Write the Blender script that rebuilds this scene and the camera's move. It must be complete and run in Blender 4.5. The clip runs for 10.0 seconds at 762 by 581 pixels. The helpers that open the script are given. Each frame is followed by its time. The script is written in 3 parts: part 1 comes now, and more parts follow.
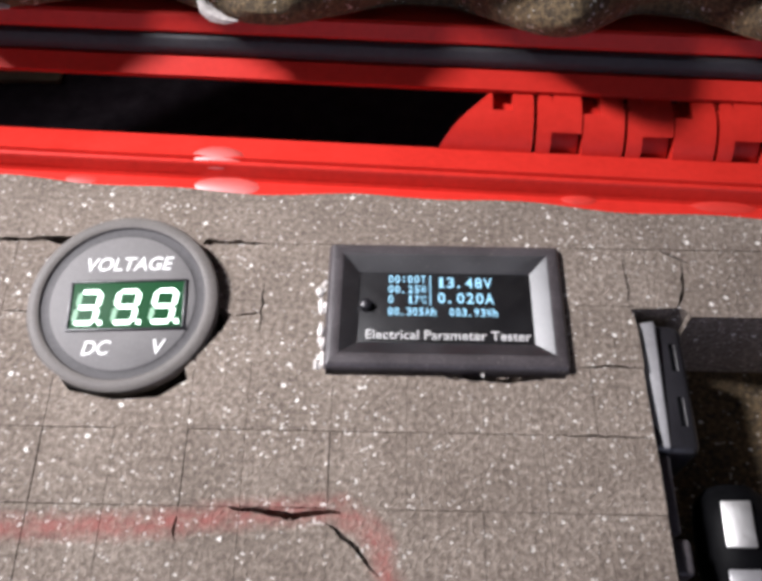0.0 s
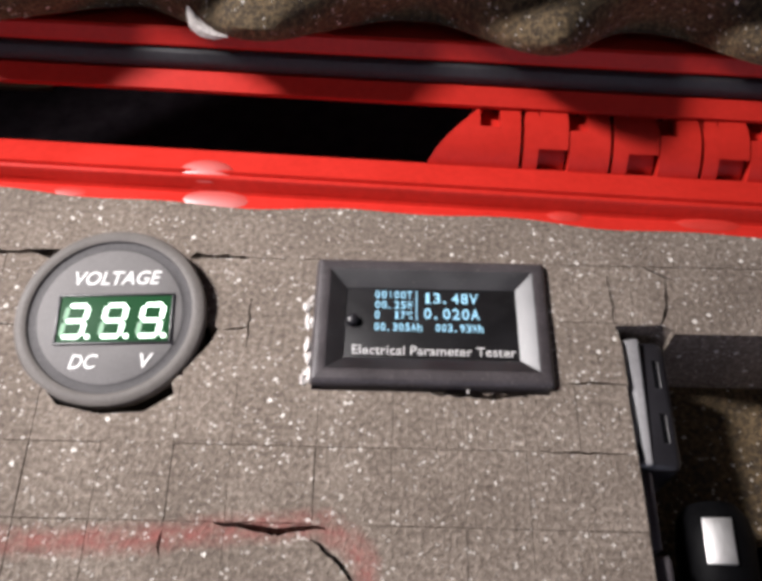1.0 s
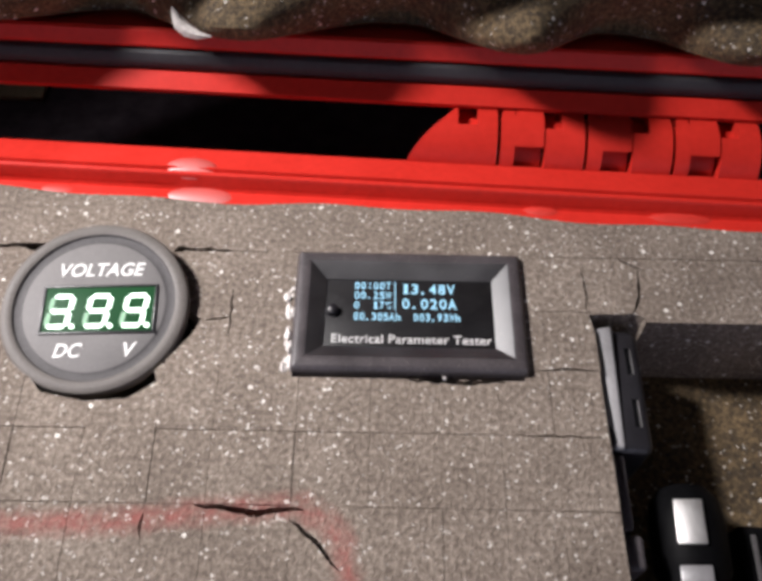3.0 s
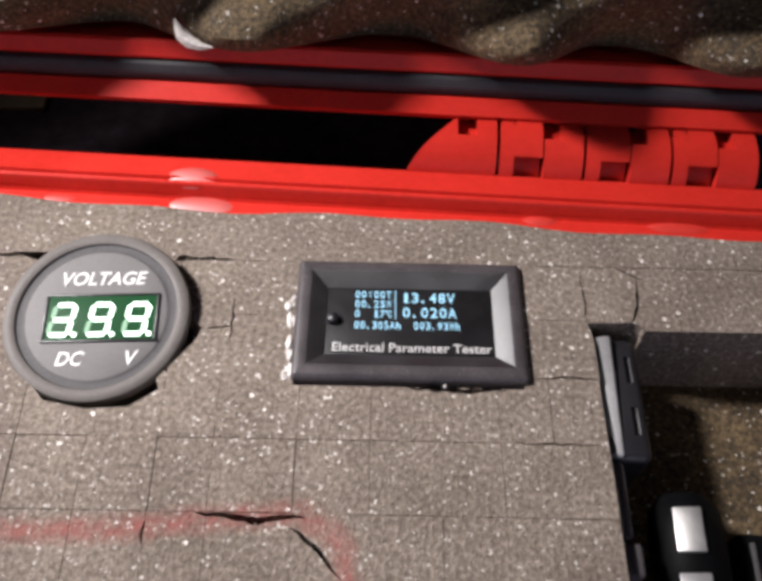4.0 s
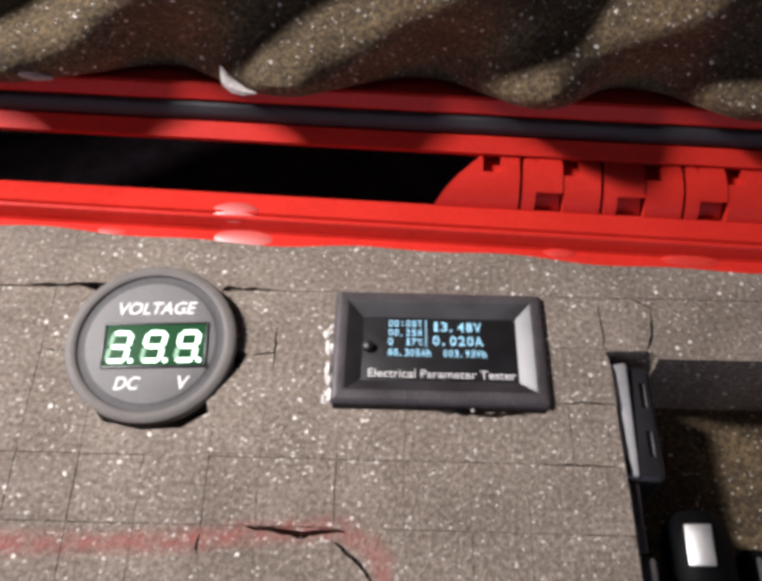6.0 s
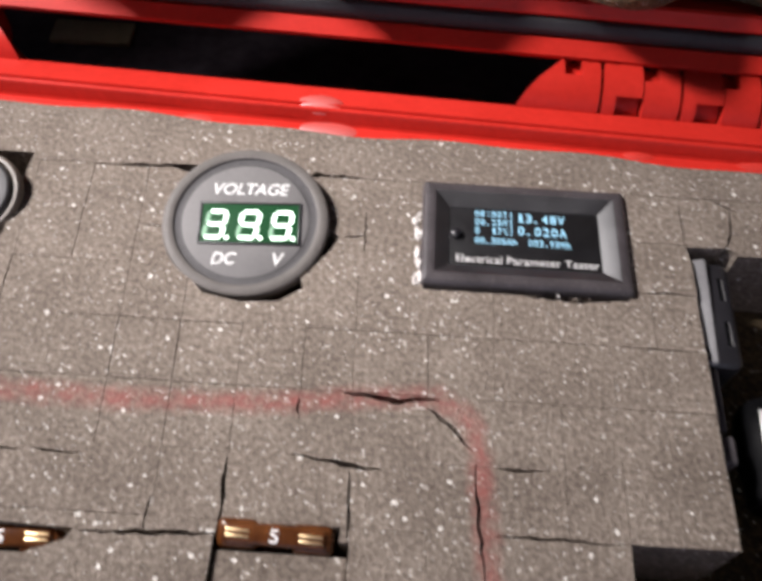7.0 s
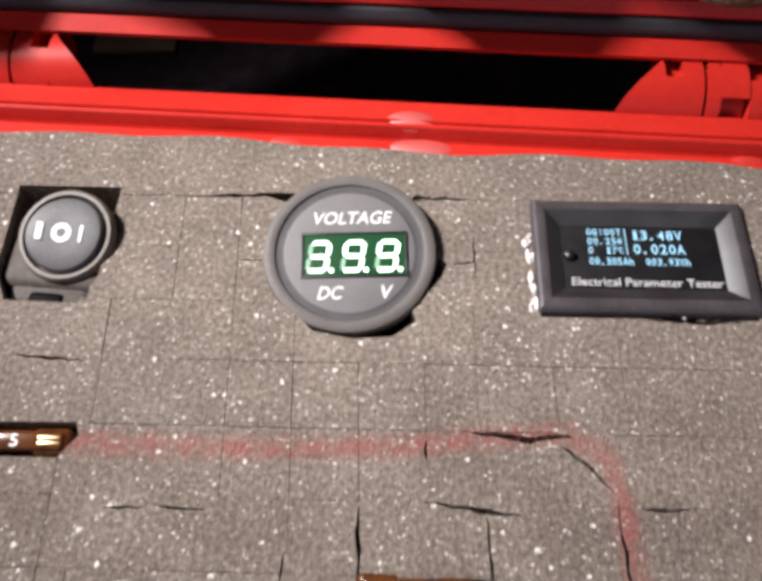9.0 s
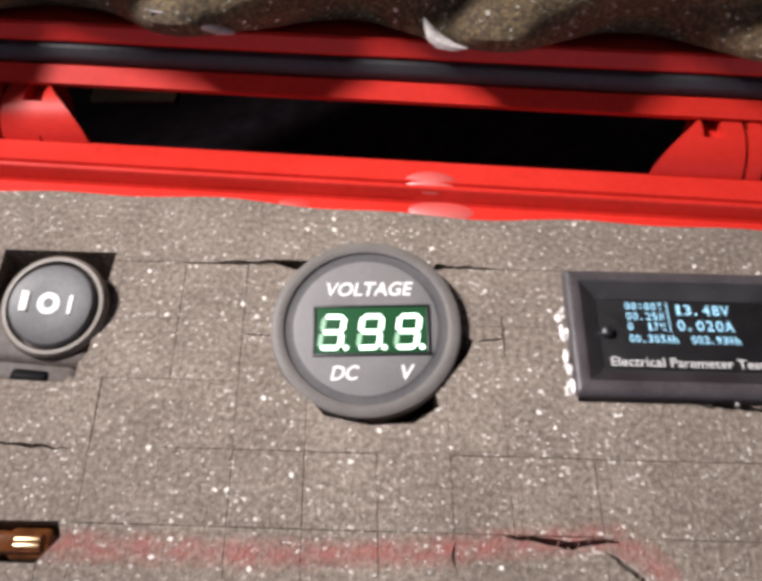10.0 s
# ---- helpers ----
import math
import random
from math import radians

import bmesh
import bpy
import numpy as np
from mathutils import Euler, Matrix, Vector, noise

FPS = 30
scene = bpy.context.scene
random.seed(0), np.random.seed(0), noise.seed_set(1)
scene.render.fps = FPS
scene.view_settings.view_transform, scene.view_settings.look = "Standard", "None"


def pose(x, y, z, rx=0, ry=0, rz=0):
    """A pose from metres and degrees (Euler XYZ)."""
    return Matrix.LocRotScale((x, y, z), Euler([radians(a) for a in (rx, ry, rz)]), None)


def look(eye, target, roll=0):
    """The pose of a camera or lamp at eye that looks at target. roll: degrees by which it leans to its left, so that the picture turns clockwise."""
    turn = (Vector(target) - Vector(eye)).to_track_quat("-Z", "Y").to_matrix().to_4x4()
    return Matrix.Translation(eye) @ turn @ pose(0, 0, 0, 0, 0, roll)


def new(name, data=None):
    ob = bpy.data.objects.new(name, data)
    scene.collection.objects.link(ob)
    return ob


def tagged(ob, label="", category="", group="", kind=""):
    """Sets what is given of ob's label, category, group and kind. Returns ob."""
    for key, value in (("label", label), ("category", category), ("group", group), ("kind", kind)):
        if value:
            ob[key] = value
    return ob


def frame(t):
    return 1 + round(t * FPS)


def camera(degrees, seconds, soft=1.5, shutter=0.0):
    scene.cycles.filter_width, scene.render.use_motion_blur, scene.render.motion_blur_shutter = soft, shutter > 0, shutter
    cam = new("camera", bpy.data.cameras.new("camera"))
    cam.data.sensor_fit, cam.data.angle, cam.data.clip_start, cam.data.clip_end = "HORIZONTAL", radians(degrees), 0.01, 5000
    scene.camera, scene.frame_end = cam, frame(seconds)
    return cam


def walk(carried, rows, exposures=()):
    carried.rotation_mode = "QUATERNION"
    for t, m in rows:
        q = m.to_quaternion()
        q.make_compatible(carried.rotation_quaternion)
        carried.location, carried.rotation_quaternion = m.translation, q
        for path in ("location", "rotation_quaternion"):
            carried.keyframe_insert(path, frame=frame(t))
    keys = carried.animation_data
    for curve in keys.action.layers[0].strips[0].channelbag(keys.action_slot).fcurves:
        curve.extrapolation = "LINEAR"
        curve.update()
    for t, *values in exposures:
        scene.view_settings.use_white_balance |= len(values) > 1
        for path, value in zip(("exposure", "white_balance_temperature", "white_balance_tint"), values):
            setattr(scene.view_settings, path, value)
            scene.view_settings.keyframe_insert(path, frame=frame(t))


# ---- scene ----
cam = camera(49.86, 10.0, soft=4.0, shutter=0.5)
PATH = [
    (0, (0.01357, -0.10159, 0.26388), (0.01067, 0.00624, 0.09546), -0.36),
    (0.5, (0.01379, -0.09973, 0.26515), (0.01275, 0.00738, 0.09625), 0.83),
    (1, (0.01472, -0.10018, 0.26612), (0.01367, 0.00851, 0.09824), 0.84),
    (1.5, (0.01487, -0.10051, 0.26666), (0.01394, 0.00858, 0.09904), 0.94),
    (2, (0.01458, -0.11041, 0.27008), (0.01461, 0.00064, 0.10374), 1.47),
    (2.5, (0.01818, -0.10711, 0.26615), (0.01842, 0.00470, 0.10032), 1.22),
    (4, (0.01756, -0.10830, 0.26694), (0.01825, 0.00638, 0.10309), 1.43),
    (4.5, (0.01723, -0.10833, 0.26766), (0.01832, 0.00672, 0.10407), 1.71),
    (5, (0.01651, -0.10855, 0.26846), (0.01794, 0.00598, 0.10450), 1.99),
    (6.5, (0.00486, -0.11933, 0.28511), (0.00070, -0.00310, 0.12240), 0.00),
    (6.7, (-0.00154, -0.12704, 0.28302), (-0.00253, -0.01361, 0.11831), 2.66),
    (6.9, (-0.00604, -0.13158, 0.27688), (-0.00628, -0.02377, 0.10842), 3.57),
    (7, (-0.00740, -0.12945, 0.27635), (-0.00886, -0.02231, 0.10747), 2.87),
    (7.2, (-0.00803, -0.12587, 0.27890), (-0.01113, -0.01649, 0.11149), 2.40),
    (7.5, (-0.01072, -0.12699, 0.28071), (-0.01513, -0.01647, 0.11409), 1.57),
    (8, (-0.01582, -0.12361, 0.28495), (-0.02166, -0.01010, 0.12039), -1.15),
    (8.5, (-0.02468, -0.12050, 0.28229), (-0.03181, -0.00872, 0.11660), -1.82),
    (9, (-0.02969, -0.11593, 0.27564), (-0.03465, -0.01367, 0.10384), -1.31),
    (9.2, (-0.02792, -0.10644, 0.27288), (-0.03432, -0.00255, 0.10210), -1.91),
    (9.5, (-0.03485, -0.09685, 0.25868), (-0.04242, 0.01015, 0.08988), -1.70),
    (9.7, (-0.03782, -0.09782, 0.26424), (-0.04474, 0.01070, 0.09638), -0.87),
    (10, (-0.03541, -0.10151, 0.26497), (-0.03924, 0.00996, 0.09896), -0.25),
]
walk(cam, [(t, look(eye, target, roll)) for t, eye, target, roll in PATH], exposures=[(0.0, 0.16, 6200, 10), (0.4, 0.25, 6500, 10), (0.9, 0.0, 6500, 10), (7.0, 0.0, 6500, 10), (8.0, 0.04, 6500, 10), (10.0, 0.04, 6500, 10)])

# ---------- light ----------
world = bpy.data.worlds.new("room_light")
scene.world = world
world.use_nodes = True
bg = world.node_tree.nodes["Background"]
bg.inputs[0].default_value = (0.72, 0.74, 1.0, 1)
bg.inputs[1].default_value = 0.82


def area_lamp(name, eye, target, size, watts, colour, spread):
    data = bpy.data.lights.new(name, "AREA")
    data.shape, data.size, data.energy, data.color, data.spread = "DISK", size, watts, colour, radians(spread)
    ob = new(name, data)
    ob.matrix_world = look(eye, target)
    return ob


area_lamp("work_lamp", (-0.527, 0.116, 0.692), (-0.028, -0.012, 0.12), 0.115, 0.515, (1.0, 0.95, 0.955), 33.0)

# ---------- materials ----------


class Nodes:
    """Short hand for building a node material."""

    def __init__(self, name):
        self.mat = bpy.data.materials.new(name)
        self.mat.use_nodes = True
        self.tree = self.mat.node_tree
        self.bsdf = self.tree.nodes["Principled BSDF"]

    def add(self, kind, **values):
        node = self.tree.nodes.new(kind)
        for key, value in values.items():
            node.inputs[key.replace("_", " ")].default_value = value
        return node

    def link(self, a, b):
        self.tree.links.new(a, b)

    def place(self):
        return self.add("ShaderNodeNewGeometry").outputs["Position"]

    def noise(self, where, scale, detail=3.0, rough=0.55):
        node = self.add("ShaderNodeTexNoise", Scale=scale, Detail=detail, Roughness=rough)
        self.link(where, node.inputs["Vector"])
        return node.outputs["Fac"]

    def ramp(self, fac, stops):
        node = self.add("ShaderNodeValToRGB")
        band = node.color_ramp
        while len(band.elements) < len(stops):
            band.elements.new(0.5)
        for element, (at, colour) in zip(band.elements, stops):
            element.position, element.color = at, (*colour, 1)
        self.link(fac, node.inputs[0])
        return node.outputs[0]

    def math(self, kind, a, b=None, clamp=False):
        node = self.add("ShaderNodeMath")
        node.operation, node.use_clamp = kind, clamp
        for i, v in enumerate((a, b)):
            if v is None:
                continue
            if isinstance(v, (int, float)):
                node.inputs[i].default_value = v
            else:
                self.link(v, node.inputs[i])
        return node.outputs[0]

    def mix(self, fac, a, b):
        node = self.add("ShaderNodeMix")
        node.data_type = "RGBA"
        for v, i in ((fac, 0), (a, 6), (b, 7)):
            if isinstance(v, (int, float)):
                node.inputs[i].default_value = v
            elif isinstance(v, tuple):
                node.inputs[i].default_value = (*v, 1)
            else:
                self.link(v, node.inputs[i])
        return node.outputs[2]

    def bump(self, height, strength, distance):
        node = self.add("ShaderNodeBump", Strength=strength, Distance=distance)
        self.link(height, node.inputs["Height"])
        self.link(node.outputs[0], self.bsdf.inputs["Normal"])


def plastic(name, colour, rough, grain=0.12, scale=900.0, bump=0.15, dust=0.0, specular=0.5, ior=1.5):
    n = Nodes(name)
    where = n.place()
    fine, broad = n.noise(where, scale), n.noise(where, scale / 14)
    dark = tuple(c * (1 - grain) for c in colour)
    light = tuple(min(c * (1 + grain) + 0.002, 1) for c in colour)
    tone = n.ramp(n.math("ADD", n.math("MULTIPLY", fine, 0.5), n.math("MULTIPLY", broad, 0.5)), [(0.35, dark), (0.65, light)])
    if dust:
        specks = n.ramp(n.noise(where, scale * 1.3, 2.0), [(0.66, (0, 0, 0)), (0.74, (1, 1, 1))])
        tone = n.mix(n.math("MULTIPLY", specks, dust), tone, (0.35, 0.32, 0.28))
    n.link(tone, n.bsdf.inputs["Base Color"])
    n.link(n.math("ADD", n.math("MULTIPLY", broad, 0.25), rough - 0.12), n.bsdf.inputs["Roughness"])
    n.bsdf.inputs["Specular IOR Level"].default_value = specular
    n.bsdf.inputs["IOR"].default_value = ior
    n.bump(fine, bump, 0.0003)
    return n.mat


def glow(name, colour, strength):
    n = Nodes(name)
    n.bsdf.inputs["Base Color"].default_value = (*(c * 0.4 for c in colour), 1)
    n.bsdf.inputs["Roughness"].default_value = 0.5
    n.bsdf.inputs["Specular IOR Level"].default_value = 0.1
    n.bsdf.inputs["Emission Color"].default_value = (*colour, 1)
    n.bsdf.inputs["Emission Strength"].default_value = strength
    return n.mat


def metal(name, colour, rough):
    n = Nodes(name)
    where = n.place()
    n.bsdf.inputs["Base Color"].default_value = (*colour, 1)
    n.bsdf.inputs["Metallic"].default_value = 1.0
    n.link(n.math("ADD", n.math("MULTIPLY", n.noise(where, 700.0), 0.3), rough - 0.15), n.bsdf.inputs["Roughness"])
    n.bump(n.noise(where, 1500.0), 0.2, 0.0002)
    return n.mat


# marker line drawn on the foam: from, to (metres)
MARKER = [((-0.096, -0.0598), (-0.062, -0.0605)), ((-0.062, -0.0605), (-0.032, -0.0595)), ((-0.032, -0.0595), (-0.012, -0.0570)),
          ((-0.012, -0.0570), (0.0045, -0.0556)), ((0.0045, -0.0556), (0.0112, -0.0600)), ((0.0112, -0.0600), (0.0132, -0.0680)),
          ((0.0132, -0.0680), (0.0160, -0.1050))]


def foam_material(name, dark, mid, light, marker=False, sparkle=0.885):
    """Open-cell foam: small dull cells, with bright lamp glints on the cell walls painted into the colour."""
    n = Nodes(name)
    where = n.place()
    wobble = n.add("ShaderNodeTexNoise", Scale=2000.0, Detail=2.0)
    n.link(where, wobble.inputs["Vector"])
    bend = n.add("ShaderNodeVectorMath")
    bend.operation = "MULTIPLY_ADD"
    n.link(wobble.outputs["Color"], bend.inputs[0])
    bend.inputs[1].default_value = (0.0010, 0.0010, 0.0010)
    n.link(where, bend.inputs[2])
    cells = n.add("ShaderNodeTexVoronoi", Scale=1250.0)
    n.link(bend.outputs[0], cells.inputs["Vector"])
    coarse = n.add("ShaderNodeTexVoronoi", Scale=640.0)
    n.link(bend.outputs[0], coarse.inputs["Vector"])
    grain = n.noise(where, 900.0, 3.5, 0.7)
    broad = n.noise(where, 60.0, 3.0)
    tone = n.ramp(n.math("ADD", n.math("MULTIPLY", grain, 0.75), n.math("MULTIPLY", broad, 0.25)), [(0.34, dark), (0.5, mid), (0.66, light)])
    shade = n.add("ShaderNodeObjectInfo").outputs["Random"]
    tone = n.mix(n.math("MULTIPLY", shade, 0.13), tone, dark)
    pick = n.add("ShaderNodeSeparateColor")
    n.link(cells.outputs["Color"], pick.inputs[0])
    pick2 = n.add("ShaderNodeSeparateColor")
    n.link(coarse.outputs["Color"], pick2.inputs[0])
    glint = n.math("MULTIPLY", n.math("GREATER_THAN", pick.outputs[0], sparkle), n.math("LESS_THAN", cells.outputs["Distance"], 0.45))
    glint2 = n.math("MULTIPLY", n.math("GREATER_THAN", pick2.outputs[1], 0.972), n.math("LESS_THAN", coarse.outputs["Distance"], 0.33))
    shine = n.math("MAXIMUM", n.math("MULTIPLY", glint, n.math("ADD", n.math("MULTIPLY", pick.outputs[1], 0.6), 0.12)), glint2)
    tone = n.mix(n.math("MULTIPLY", shine, 0.85), tone, (0.78, 0.74, 0.68))
    if marker:
        flat = n.add("ShaderNodeVectorMath")
        flat.operation = "MULTIPLY"
        n.link(where, flat.inputs[0])
        flat.inputs[1].default_value = (1, 1, 0)
        nearest = None
        for a, b in MARKER:
            a, b = Vector((*a, 0)), Vector((*b, 0))
            d = b - a
            rel = n.add("ShaderNodeVectorMath")
            rel.operation = "SUBTRACT"
            n.link(flat.outputs[0], rel.inputs[0])
            rel.inputs[1].default_value = a
            dot = n.add("ShaderNodeVectorMath")
            dot.operation = "DOT_PRODUCT"
            n.link(rel.outputs[0], dot.inputs[0])
            dot.inputs[1].default_value = d / d.length_squared
            along = n.math("MULTIPLY", dot.outputs["Value"], 1.0, clamp=True)
            foot = n.add("ShaderNodeVectorMath")
            foot.operation = "SCALE"
            foot.inputs[0].default_value = d
            n.link(along, foot.inputs["Scale"])
            gap = n.add("ShaderNodeVectorMath")
            gap.operation = "DISTANCE"
            n.link(rel.outputs[0], gap.inputs[0])
            n.link(foot.outputs[0], gap.inputs[1])
            nearest = gap.outputs["Value"] if nearest is None else n.math("MINIMUM", nearest, gap.outputs["Value"])
        ragged = n.math("ADD", nearest, n.math("MULTIPLY", n.math("SUBTRACT", n.noise(where, 420.0), 0.5), 0.0030))
        ink = n.ramp(n.math("MULTIPLY", ragged, 220.0), [(0.12, (1, 1, 1)), (0.78, (0, 0, 0))])
        patchy = n.ramp(n.noise(where, 260.0, 4.0, 0.7), [(0.33, (0.16, 0.16, 0.16)), (0.64, (0.66, 0.66, 0.66))])
        tone = n.mix(n.math("MULTIPLY", n.math("MULTIPLY", ink, patchy), n.math("SUBTRACT", 1.0, n.math("MULTIPLY", shine, 0.6))), tone, (0.28, 0.066, 0.058))
    n.link(tone, n.bsdf.inputs["Base Color"])
    n.link(n.math("SUBTRACT", 0.85, n.math("MULTIPLY", shine, 0.5)), n.bsdf.inputs["Roughness"])
    n.bsdf.inputs["Specular IOR Level"].default_value = 0.4
    height = n.math("ADD", n.math("MULTIPLY", cells.outputs["Distance"], 0.6), n.math("MULTIPLY", grain, 1.2))
    n.bump(height, 0.62, 0.0006)
    return n.mat


FOAM = foam_material("grey_foam", (0.096, 0.073, 0.058), (0.185, 0.150, 0.122), (0.335, 0.281, 0.234), marker=True)
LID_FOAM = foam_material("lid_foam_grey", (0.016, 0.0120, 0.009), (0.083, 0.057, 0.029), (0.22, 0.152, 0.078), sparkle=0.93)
RED = plastic("red_plastic", (0.53, 0.024, 0.016), 0.40, grain=0.10, scale=600, bump=0.05, specular=0.2)
RED_GLOSS = plastic("polished_red_plastic", (0.52, 0.03, 0.018), 0.57, grain=0.1, scale=600, bump=0.02, specular=1.0, ior=1.9)
RED_SATIN = plastic("satin_red_plastic", (0.52, 0.028, 0.018), 0.55, grain=0.1, scale=600, bump=0.02, specular=0.6)
BLACK = plastic("black_plastic", (0.014, 0.013, 0.016), 0.38, grain=0.3, scale=1600, bump=0.35, dust=0.25)
METER_BLACK = plastic("satin_black_plastic", (0.010, 0.009, 0.011), 0.41, grain=0.3, scale=1600, bump=0.12, dust=0.4, specular=1.0, ior=1.8)
GREY_BLACK = plastic("grey_black_plastic", (0.130, 0.117, 0.108), 0.55, grain=0.15, scale=1800, bump=0.25, specular=0.3)
FACE_GREY = plastic("dark_grey_face", (0.178, 0.170, 0.167), 0.62, grain=0.10, scale=1800, bump=0.2, specular=0.25)
GROOVE_GREY = plastic("groove_grey", (0.080, 0.076, 0.077), 0.6, grain=0.2, scale=1500, bump=0.2, specular=0.25)
SWITCH_GREY = plastic("switch_grey_plastic", (0.150, 0.124, 0.100), 0.5, grain=0.2, scale=1400, bump=0.2)
SKIRT_GREY = plastic("skirt_grey_plastic", (0.095, 0.079, 0.070), 0.6, grain=0.3, scale=900, bump=0.3, specular=0.2)
ROCKER = plastic("rocker_grey", (0.078, 0.075, 0.076), 0.55, grain=0.2, scale=900, bump=0.1)
SOCKET = plastic("socket_black_plastic", (0.016, 0.015, 0.018), 0.38, grain=0.2, scale=1400, bump=0.15, specular=0.8)
GLOSS_GREY = plastic("glossy_grey_plastic", (0.17, 0.165, 0.17), 0.42, grain=0.2, scale=1200, bump=0.1, specular=1.0, ior=1.7)
RUBBER = plastic("black_rubber", (0.022, 0.021, 0.024), 0.6, grain=0.3, scale=700, bump=0.3)
SCREEN = plastic("screen_black", (0.010, 0.0095, 0.0105), 0.34, grain=0.3, scale=2500, bump=0.02, dust=0.3)
WHITE = plastic("white_print", (0.80, 0.79, 0.77), 0.5, grain=0.05, scale=2000, bump=0.1)
# greyer than the meter's black: the rim's sheen is put into this colour
RIM_SHEEN = plastic("rim_sheen_plastic", (0.055, 0.047, 0.050), 0.40, grain=0.35, scale=1600, bump=0.25, dust=0.45, specular=0.6)
PALE = plastic("pale_print", (0.62, 0.61, 0.60), 0.5, grain=0.15, scale=2000, bump=0.1)
PLUG_BLACK = plastic("plug_black_plastic", (0.0025, 0.0025, 0.003), 0.55, grain=0.2, scale=1200, bump=0.15, specular=0.06)
# pale colour that stands in for bright glints on the foam beside the meter
GLINT_PALE = plastic("pale_glint", (0.68, 0.63, 0.60), 0.28, grain=0.5, scale=1100, bump=0.8)
GREY_TRIM = plastic("grey_trim_plastic", (0.075, 0.066, 0.070), 0.45, grain=0.25, scale=1200, bump=0.2)
TIP_PALE = plastic("pale_tip_highlight", (0.36, 0.33, 0.31), 0.6, grain=0.4, scale=1400, bump=0.8)
TIN = metal("tin_metal", (0.62, 0.61, 0.60), 0.5)
PALE_GOLD = metal("pale_brass_metal", (0.88, 0.66, 0.38), 0.42)
TABLE = plastic("dark_wood", (0.050, 0.038, 0.046), 0.8, grain=0.4, scale=120, bump=0.2, specular=0.05)
WALL = plastic("wall_paint", (0.45, 0.41, 0.37), 0.8, grain=0.06, scale=40, bump=0.2)
WOOD = plastic("brown_wood", (0.26, 0.21, 0.13), 0.8, grain=0.2, scale=200, bump=0.2, specular=0.15)
DIGIT_ON = glow("led_segment_lit", (0.80, 1.0, 0.84), 3.0)
DIGIT_HALF = glow("led_segment_faint", (0.50, 0.80, 0.56), 0.42)
LED_BACK = glow("led_window_green", (0.022, 0.10, 0.038), 0.5)
OLED_PALE = glow("oled_pale_blue", (0.38, 0.71, 0.92), 0.75)


def amber_plastic():
    n = Nodes("amber_plastic")
    where = n.place()
    n.link(n.ramp(n.noise(where, 300.0), [(0.3, (0.11, 0.034, 0.011)), (0.7, (0.24, 0.082, 0.024))]), n.bsdf.inputs["Base Color"])
    n.bsdf.inputs["Roughness"].default_value = 0.18
    n.bsdf.inputs["Transmission Weight"].default_value = 0.45
    n.bsdf.inputs["IOR"].default_value = 1.5
    return n.mat


AMBER = amber_plastic()

# ---------- mesh helpers (all in millimetres) ----------
MM = 0.001


def fresh(verts, faces):
    bm = bmesh.new()
    vs = [bm.verts.new(v) for v in verts]
    for f in faces:
        try:
            bm.faces.new([vs[i] for i in f])
        except ValueError:
            pass
    return bm


def join(*parts):
    """One bmesh out of several."""
    out = bmesh.new()
    for bm in parts:
        me = bpy.data.meshes.new("tmp")
        bm.to_mesh(me)
        out.from_mesh(me)
        bpy.data.meshes.remove(me)
        bm.free()
    return out


def moved(bm, m):
    bmesh.ops.transform(bm, matrix=m, verts=bm.verts)
    return bm


def box(x0, x1, y0, y1, z0, z1, bevel=0.0, seg=2):
    bm = bmesh.new()
    bmesh.ops.create_cube(bm, size=1, matrix=Matrix.Translation(((x0 + x1) / 2, (y0 + y1) / 2, (z0 + z1) / 2)) @ Matrix.Diagonal((x1 - x0, y1 - y0, z1 - z0, 1)))
    if bevel:
        bmesh.ops.bevel(bm, geom=bm.edges[:], offset=bevel, segments=seg, affect="EDGES", profile=0.5)
    return bm


def prism(poly, z0, z1):
    k = len(poly)
    verts = [(x, y, z0) for x, y in poly] + [(x, y, z1) for x, y in poly]
    faces = [tuple(reversed(range(k))), tuple(range(k, 2 * k))] + [(i, (i + 1) % k, k + (i + 1) % k, k + i) for i in range(k)]
    return fresh(verts, faces)


def lathe(profile, n=72):
    """A turned shape round z from (radius, height) pairs."""
    verts, faces, k = [], [], len(profile)
    for i in range(n):
        a = 2 * math.pi * i / n
        verts += [(r * math.cos(a), r * math.sin(a), z) for r, z in profile]
    for i in range(n):
        j = (i + 1) % n
        for p in range(k - 1):
            faces.append((i * k + p, j * k + p, j * k + p + 1, i * k + p + 1))
    bm = fresh(verts, faces)
    bmesh.ops.remove_doubles(bm, verts=bm.verts, dist=1e-4)
    bmesh.ops.recalc_face_normals(bm, faces=bm.faces)
    return bm


def rounded_rect(hx, hy, r, n=8):
    r = max(r, 0.2)
    pts = []
    for cx, cy, a0 in ((hx - r, hy - r, 0), (-hx + r, hy - r, 90), (-hx + r, -hy + r, 180), (hx - r, -hy + r, 270)):
        pts += [(cx + r * math.cos(radians(a0 + 90 * i / n)), cy + r * math.sin(radians(a0 + 90 * i / n))) for i in range(n + 1)]
    return pts


